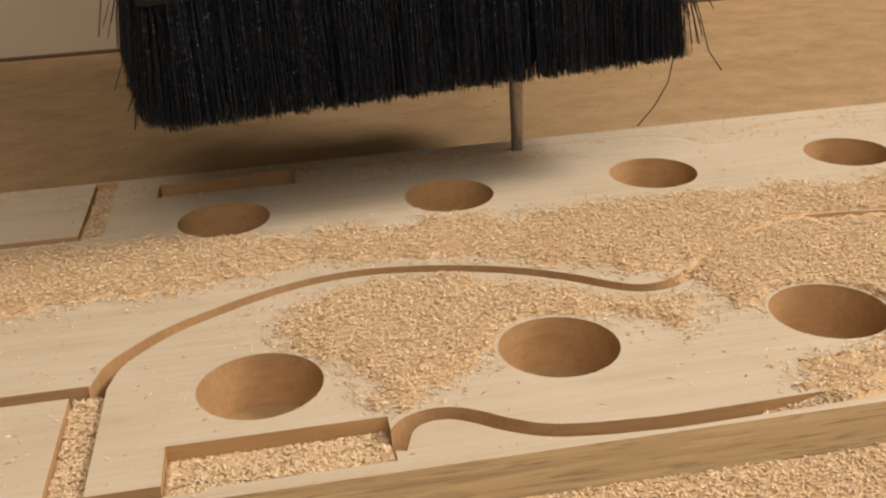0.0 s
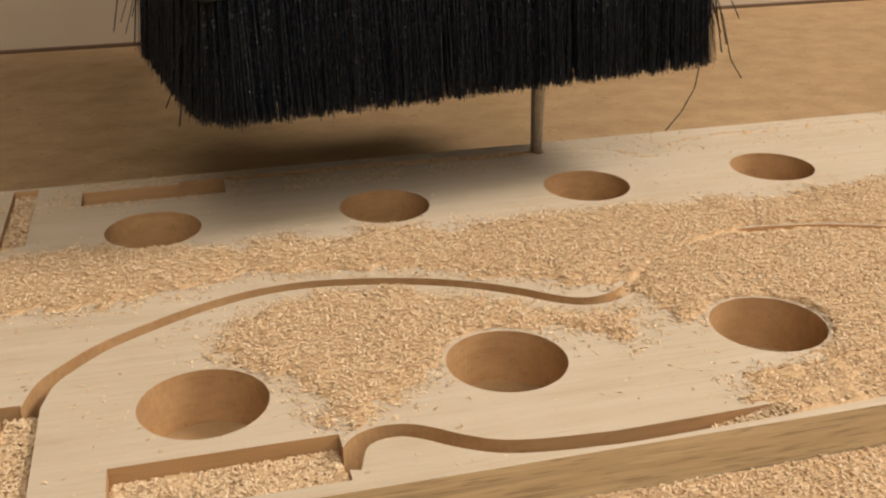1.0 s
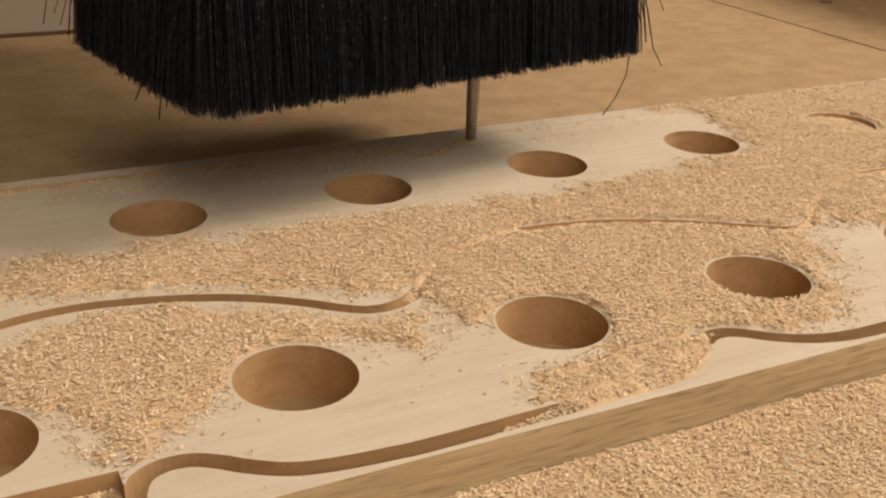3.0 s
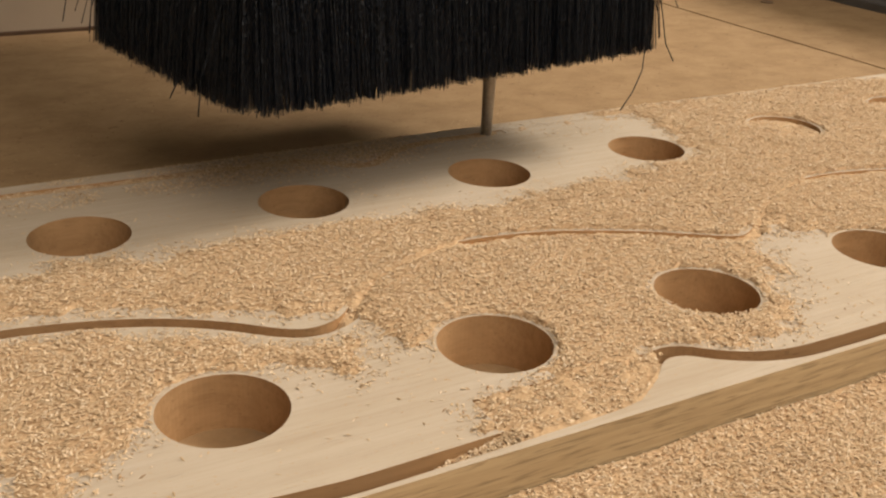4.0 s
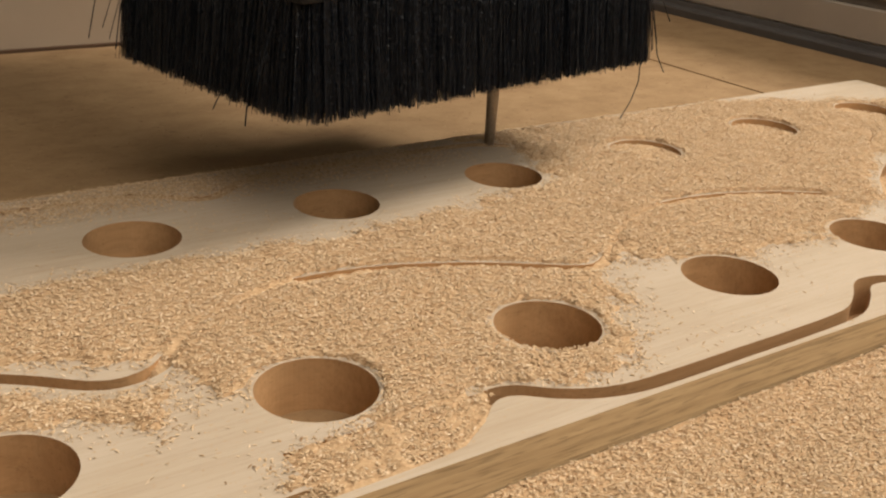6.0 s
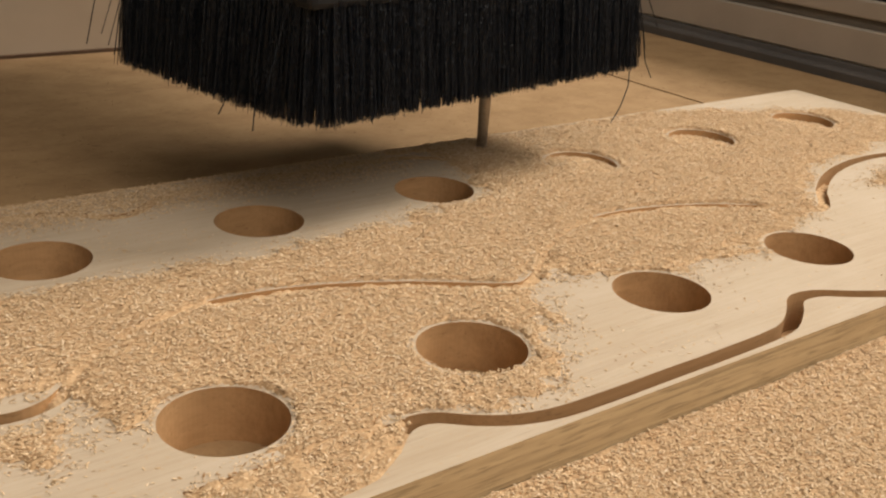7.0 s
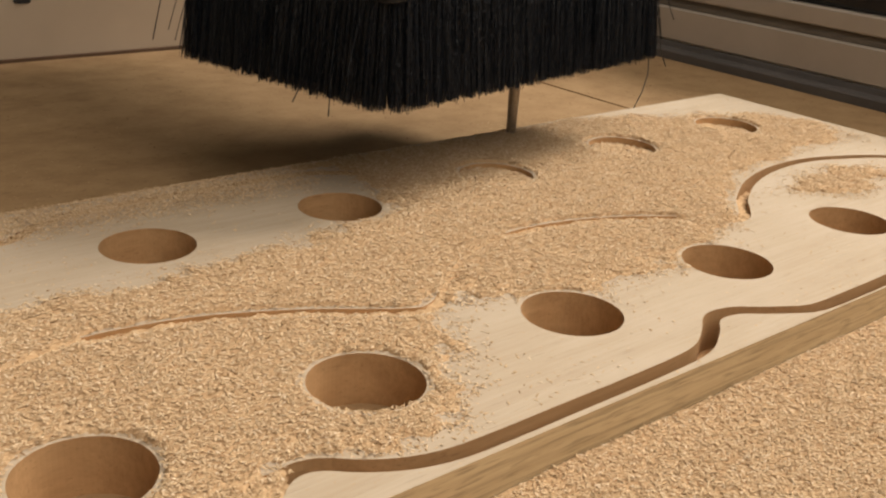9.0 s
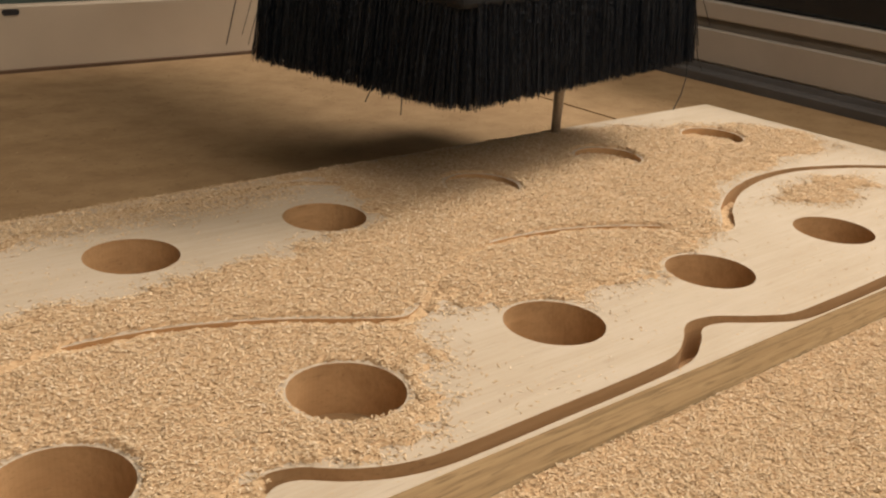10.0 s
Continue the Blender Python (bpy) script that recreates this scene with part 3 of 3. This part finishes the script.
heap("wood_chips", -0.28, 0.785, -0.058, 0.216, 0.0013, board_heap, CHIPS, "thick layer of pale wood chips lying on the board", -0.0007)


def table_heap(x, y):
    rough = 0.0003 * value_noise(x, y, 0.005, 11) + 0.0007 * value_noise(x, y, 0.03, 12)
    z = -THICK + 0.0032 + rough + 0.002 * np.clip(1 - (Y0 - y) / 0.02, 0, 1)
    return z, np.ones(x.shape, bool)


heap("wood_chips", -0.25, 0.93, -0.24, Y0 - 0.0005, 0.0015, table_heap, CHIPS, "heaped pale wood chips lying on the table beside the board")


def fill(x0, x1, y0, y1, level, shape, seed):
    """Chips gathered inside a cut."""
    def height(x, y):
        rough = 0.0012 * value_noise(x, y, 0.005, seed) + 0.0006 * np.random.default_rng(seed).uniform(-1, 1, x.shape)
        own, wide = shape(x, y), np.zeros(x.shape, bool)
        for a in range(8):
            wide |= shape(x + 0.0012 * math.cos(a * math.pi / 4), y + 0.0012 * math.sin(a * math.pi / 4))
        # the sheet runs on a little inside the wood, so that no gap is left at the walls
        z = level(x, y) + rough
        return np.where(own, z, np.minimum(z, -0.0007)), own | wide
    heap("wood_chips", x0, x1, y0, y1, 0.0009, height, CHIPS, "wood chips gathered in a milled cut of the board")


def disc(cx, cy):
    return lambda x, y: np.hypot(x - cx, y - cy) < R_HOLE - 0.0003


# how high chips stand in the front groove that runs into the second notch
WAVE_FILL = [0.118, 0.132, 0.148, 0.168, 0.18, 0.235, 0.2465], [-0.0185, -0.0120, -0.0060, -0.0020, 0.0002, 0.0, -0.0012]


def hole_level(x, y, cx, cy):
    """Chips in a hole of the back row: heaped towards the front, sunk at the far side."""
    return -0.0013 - np.clip((cx - 0.49) * 0.010, 0, 0.0022) - 0.04 * (y - cy) - 0.09 * (x - cx)


for k, (cx, cy) in enumerate(BACK_HOLES[5:8]):
    fill(cx - 0.021, cx + 0.021, cy - 0.021, cy + 0.021, lambda x, y, cy=cy, cx=cx: hole_level(x, y, cx, cy), disc(cx, cy), 30 + k)
fill(-0.0603, -0.0492, -0.0592, 0.0103, lambda x, y: -0.0035 + 0 * x, lambda x, y: x > -9, 71)
fill(-0.0278, 0.0383, -0.0518, -0.0287, lambda x, y: -0.0046 - 0.10 * (y + 0.04), lambda x, y: x > -9, 72)
fill(-0.0763, -0.0657, 0.1447, 0.2138, lambda x, y: -0.0035 + 0 * x, lambda x, y: x > -9, 73)
fill(-0.0448, 0.0208, 0.1862, 0.2010, lambda x, y: -0.006 + 0 * x, lambda x, y: x > -9, 74)
fill(0.132, 0.690, 0.025, 0.085, lambda x, y: np.interp(x, [0.134, 0.158, 0.19, 0.23, 0.33, 0.35, 0.37, 0.41, 0.45, 0.52, 0.535, 0.558, 0.575, 0.590, 0.61, 0.65, 0.69], [-0.0178, -0.0018, 0.0000, -0.0014, -0.0016, -0.0010, -0.0006, 0.0004, -0.0013, -0.0014, 0.0000, -0.0022, -0.0018, -0.0040, -0.0085, -0.0125, -0.0165]),
     lambda x, y: inside(x, y, GROOVES[0]), 75)


fill(0.021, 0.62, 0.178, 0.212, lambda x, y: -0.0008 + 0 * x, lambda x, y: inside(x, y, GROOVES[-1]), 77)
fill(0.118, 0.2465, -0.0565, -0.028, lambda x, y: np.interp(x, WAVE_FILL[0], WAVE_FILL[1]), lambda x, y: inside(x, y, SLOT) | (inside(x, y, GROOVES[1]) & (x < 0.18)), 78)



def scatter(name, n, pick, label, seed, big=(0.0011, 0.0027), mat=SHARDS):
    """Loose shards, each a thin four-cornered sliver of its own."""
    rng = np.random.default_rng(seed)
    c = pick(rng, n)
    n = len(c)
    length, width, thick = rng.uniform(*big, n), rng.uniform(0.00040, 0.00085, n), rng.uniform(0.00004, 0.00014, n)
    a, tilt = rng.uniform(0, math.tau, n), rng.normal(0, 0.22, n)
    ux, uy = np.cos(a), np.sin(a)
    u = np.stack([ux * np.cos(tilt), uy * np.cos(tilt), np.sin(tilt)], 1)
    v = np.stack([-uy, ux, rng.normal(0, 0.22, n)], 1)
    w = np.cross(u, v)
    lift = (np.abs(np.sin(tilt)) * length * 0.4)[:, None] * np.array([0, 0, 1])
    c = c + lift
    p = np.stack([c - u * length[:, None] * 0.5, c + v * width[:, None] * 0.5, c + u * length[:, None] * 0.5, c - v * width[:, None] * 0.5 + w * thick[:, None], c + w * thick[:, None] * 1.6], 1)
    f = (np.arange(n) * 5)[:, None, None] + np.array([[0, 1, 4], [1, 2, 4], [2, 3, 4], [3, 0, 4], [0, 2, 1], [0, 3, 2]])[None]
    ob = mesh_object(name, p.reshape(-1, 3).tolist(), f.reshape(-1, 3).tolist(), [mat])
    return tagged(ob, label, "wood chips", kind="stuff")


def on_board(rng, n):
    x, y = rng.uniform(-0.22, 0.785, n), rng.uniform(Y0 + 0.001, Y1 - 0.001, n)
    d = density(x, y)
    far = density(x, y, 0.055)
    speck = 0.006 + 0.05 * np.clip(value_noise(x, y, 0.025, 21), 0, 1) + 0.8 * np.clip(d / 0.5, 0, 1) ** 2 + np.where((y > 0.180) & (x < 0.40), 0.12 + 0.55 * np.clip((0.17 - x) / 0.06, 0, 1), 0) * np.clip(0.5 + value_noise(x, y, 0.015, 24), 0, 1) + 0.28 * np.clip(far / 0.5, 0, 1) ** 3 * np.clip(0.6 + value_noise(x, y, 0.008, 23), 0, 1)
    zone_a, dent, zone_b = buried(x, y)
    c = np.where(zone_a, 0.004, open_clearance(x, y))
    keep = (rng.uniform(0, 1, n) < np.where(d > 0.45, 0.25 + 0.75 * d, speck)) & (c > 0.0009) & ~(zone_a & (dent > 0.3) & (rng.uniform(0, 1, n) < 0.6))
    x, y, d = x[keep], y[keep], d[keep]
    zone_a, dent, zone_b = buried(x, y)
    z, heaped = board_heap(x, y)
    z = np.where(heaped, np.where(zone_a, z, np.maximum(z, 0.0)) + rng.uniform(0.0001, 0.0007, len(x)), 0.0001)
    return np.stack([x, y, z], 1)


def on_table(rng, n):
    x, y = rng.uniform(0.0, 0.85, n), Y0 - 0.001 - 0.12 * rng.uniform(0, 1, n)
    z, _ = table_heap(x, y)
    return np.stack([x, y, z + rng.uniform(0.0001, 0.0008, n)], 1)


def on_table_back(rng, n):
    x, y = rng.uniform(-0.3, 0.93, n), Y1 + 0.36 * rng.uniform(0, 1, n) ** 1.6
    return np.stack([x, y, np.full(n, -THICK + 0.0002)], 1)


scatter("loose_chips", 320000, on_board, "loose curled wood chips strewn over the board", 7)
def in_cuts(rng, n):
    """Shards on the chips that fill notches, end grooves, holes and the milled line."""
    out = []
    for x0, x1, y0, y1, z, share in ((-0.027, 0.037, -0.0508, -0.0297, -0.0040, 0.30), (-0.0597, -0.0498, -0.058, 0.0095, -0.0026, 0.15), (-0.0757, -0.0663, 0.1455, 0.213, -0.0026, 0.10), (-0.044, 0.020, 0.187, 0.2, -0.0050, 0.10)):
        m = int(n * share)
        x, y = rng.uniform(x0, x1, m), rng.uniform(y0, y1, m)
        out.append(np.stack([x, y, z - (0.10 * (y + 0.04) if share == 0.30 else 0) + 0 * x], 1))
    for cx, cy in BACK_HOLES[5:8]:
        m = int(n * 0.13)
        a, q = rng.uniform(0, math.tau, m), (R_HOLE - 0.001) * np.sqrt(rng.uniform(0, 1, m))
        x, y = cx + q * np.cos(a), cy + q * np.sin(a)
        out.append(np.stack([x, y, hole_level(x, y, cx, cy) + rng.uniform(0.0, 0.0010, m)], 1))
    line = [p for p in resample(MILL_LINE, 0.002) if 0.02 < p.x < 0.42]
    m = int(n * 0.14)
    pick = rng.integers(0, len(line), m)
    out.append(np.array([(line[k].x, line[k].y, -0.0004) for k in pick]) + np.stack([rng.uniform(-0.001, 0.001, m), rng.uniform(-0.0022, 0.0022, m), rng.uniform(-0.0004, 0.0, m)], 1))
    line = [p for p in resample(WAVE_LINE, 0.001) if 0.122 < p.x < 0.178]
    m = int(n * 0.12)
    pick = rng.integers(0, len(line), m)
    out.append(np.array([(line[k].x, line[k].y, float(np.interp(line[k].x, *WAVE_FILL)) + 0.0008) for k in pick]) + np.stack([np.zeros(m), rng.uniform(-0.0026, 0.0026, m), rng.uniform(-0.0004, 0.0004, m)], 1))
    return np.concatenate(out)


scatter("loose_chips", 9000, in_cuts, "loose wood chips lying in the milled cuts", 10)
scatter("loose_chips", 135000, on_table, "loose wood chips strewn on the heap beside the board", 8, (0.0011, 0.0030))
scatter("loose_chips", 5200, on_table_back, "few loose wood chips on the bare table behind the board", 9, (0.0007, 0.0021), OLD_SHARDS)



def around_cutter(rng, n):
    a, rad = rng.uniform(0, math.tau, n), 0.005 + np.abs(rng.normal(0, 0.016, n))
    return np.stack([rad * np.cos(a), rad * 0.6 * np.sin(a), 0.0012 + np.abs(rng.normal(0, 0.005, n)) * np.exp(-rad / 0.03)], 1)


flung = scatter("flung_chips", 130, around_cutter, "wood chips thrown up round the turning cutter", 15, (0.0006, 0.0016))
flung.parent = head
del flung["category"]


def falling(seed):
    def pick(rng, n):
        return np.stack([rng.normal(0, 0.016, n), np.clip(rng.normal(-0.005, 0.011, n), -0.034, 0.0085), np.abs(rng.normal(0, 0.0004, n)) + 0.0002], 1)
    return scatter("fallen_chips", 1500, pick, "wood chips that drop from the brush onto the milled board", seed)


FALLEN = [(0.165 + 0.022 * k, falling(200 + k)) for k in range(11)]

# ---- uncut stock on the milled line ----
STOCK = []
PATH_POINTS = [p for p in resample(MILL_LINE, 0.003) if p.x > 0.1355]
for k in range(0, len(PATH_POINTS) - 4, 4):
    run = PATH_POINTS[k:k + 5]
    loop = ribbon(run, CUTTER - 0.00005)
    o = run[0]
    bm = bmesh.new()
    top = [bm.verts.new((x - o.x, y - o.y, -0.00005)) for x, y in loop]
    low = [bm.verts.new((x - o.x, y - o.y, -0.0122)) for x, y in loop]
    bm.faces.new(top)
    bm.faces.new(low[::-1])
    for a in range(len(loop)):
        b = (a + 1) % len(loop)
        bm.faces.new((top[b], top[a], low[a], low[b]))
    piece = part("uncut_stock", bm, WOOD)
    tagged(piece, "short piece of pale wood not yet milled out of the groove", "wood stock", "uncut stock ahead of the cutter")
    STOCK.append((o.x, o.y, piece))

# ---- room that closes the place ----
for name, b in (("floor", (-3, 3, -3, 3, -0.95, -0.90)), ("ceiling", (-3, 3, -3, 3, 2.2, 2.25)), ("wall_north", (-3, 3, 3, 3.1, -0.9, 2.2)), ("wall_south", (-3, 3, -3.1, -3, -0.9, 2.2)),
                ("wall_east", (3, 3.1, -3, 3, -0.9, 2.2)), ("wall_west", (-3.1, -3, -3, 3, -0.9, 2.2))):
    tagged(part(name, box(*b), ROOM), "plain painted workshop " + name.split("_")[0], kind="structure")


# ---- what moves ----
# seconds, x and y of the cutter: along the wavy edge at an even pace
HEAD = [(0.0, 0.1355, 0.2025), (0.5, 0.1590, 0.2035), (1.0, 0.1822, 0.2025), (1.5, 0.2090, 0.1985), (1.75, 0.2195, 0.1920), (2.0, 0.2290, 0.1845), (2.2, 0.2370, 0.1820), (2.5, 0.2490, 0.1885), (2.8, 0.2615, 0.1965), (3.1, 0.2755, 0.2005),
        (3.5, 0.2945, 0.2015), (4.0, 0.3195, 0.2025), (4.5, 0.3435, 0.2015), (5.0, 0.3675, 0.2015), (5.5, 0.3920, 0.2030), (5.8, 0.4070, 0.2020), (6.0, 0.4165, 0.1985), (6.2, 0.4240, 0.1885), (6.45, 0.4350, 0.1845), (6.75, 0.4480, 0.1900),
        (7.0, 0.4585, 0.1970), (7.25, 0.4690, 0.2025), (7.5, 0.4805, 0.2040), (8.0, 0.5065, 0.2055), (8.5, 0.5312, 0.2050), (9.0, 0.5585, 0.2065), (9.5, 0.5840, 0.2060), (10.0, 0.6110, 0.2065)]


def head_time(x):
    return float(np.interp(x, [q for _, q, _ in HEAD], [s for s, _, _ in HEAD]))


def motions():
    walk(head, [(t, pose(x, y, 0)) for t, x, y in HEAD])
    # chips ride inside the brush and drop behind the cutter
    for x, drop in FALLEN:
        t = head_time(x + 0.045)
        t += 0.16 if t % 0.5 > 0.36 else 0.0
        rows = [(s, pose(q - 0.045, y, 0.085)) for s, q, y in HEAD if s < t - 0.05]
        walk(drop, rows + [(t, pose(x, 0.2060, 0.085)), (t + 0.12, pose(x, 0.2060, 0.0)), (10.0, pose(x, 0.2060, 0.0))])
    for x, y, piece in STOCK:
        rows = [(0.0, pose(x, y, 0))]
        if x < 0.600:
            t0 = max(0.034, head_time(x) - 0.02)
            rows += [(t0, pose(x, y, 0)), (min(t0 + 0.27, 9.95), pose(x, y, -0.0124)), (10.0, pose(x, y, -0.0124))]
        else:
            rows += [(10.0, pose(x, y, 0))]
        walk(piece, rows)


motions()
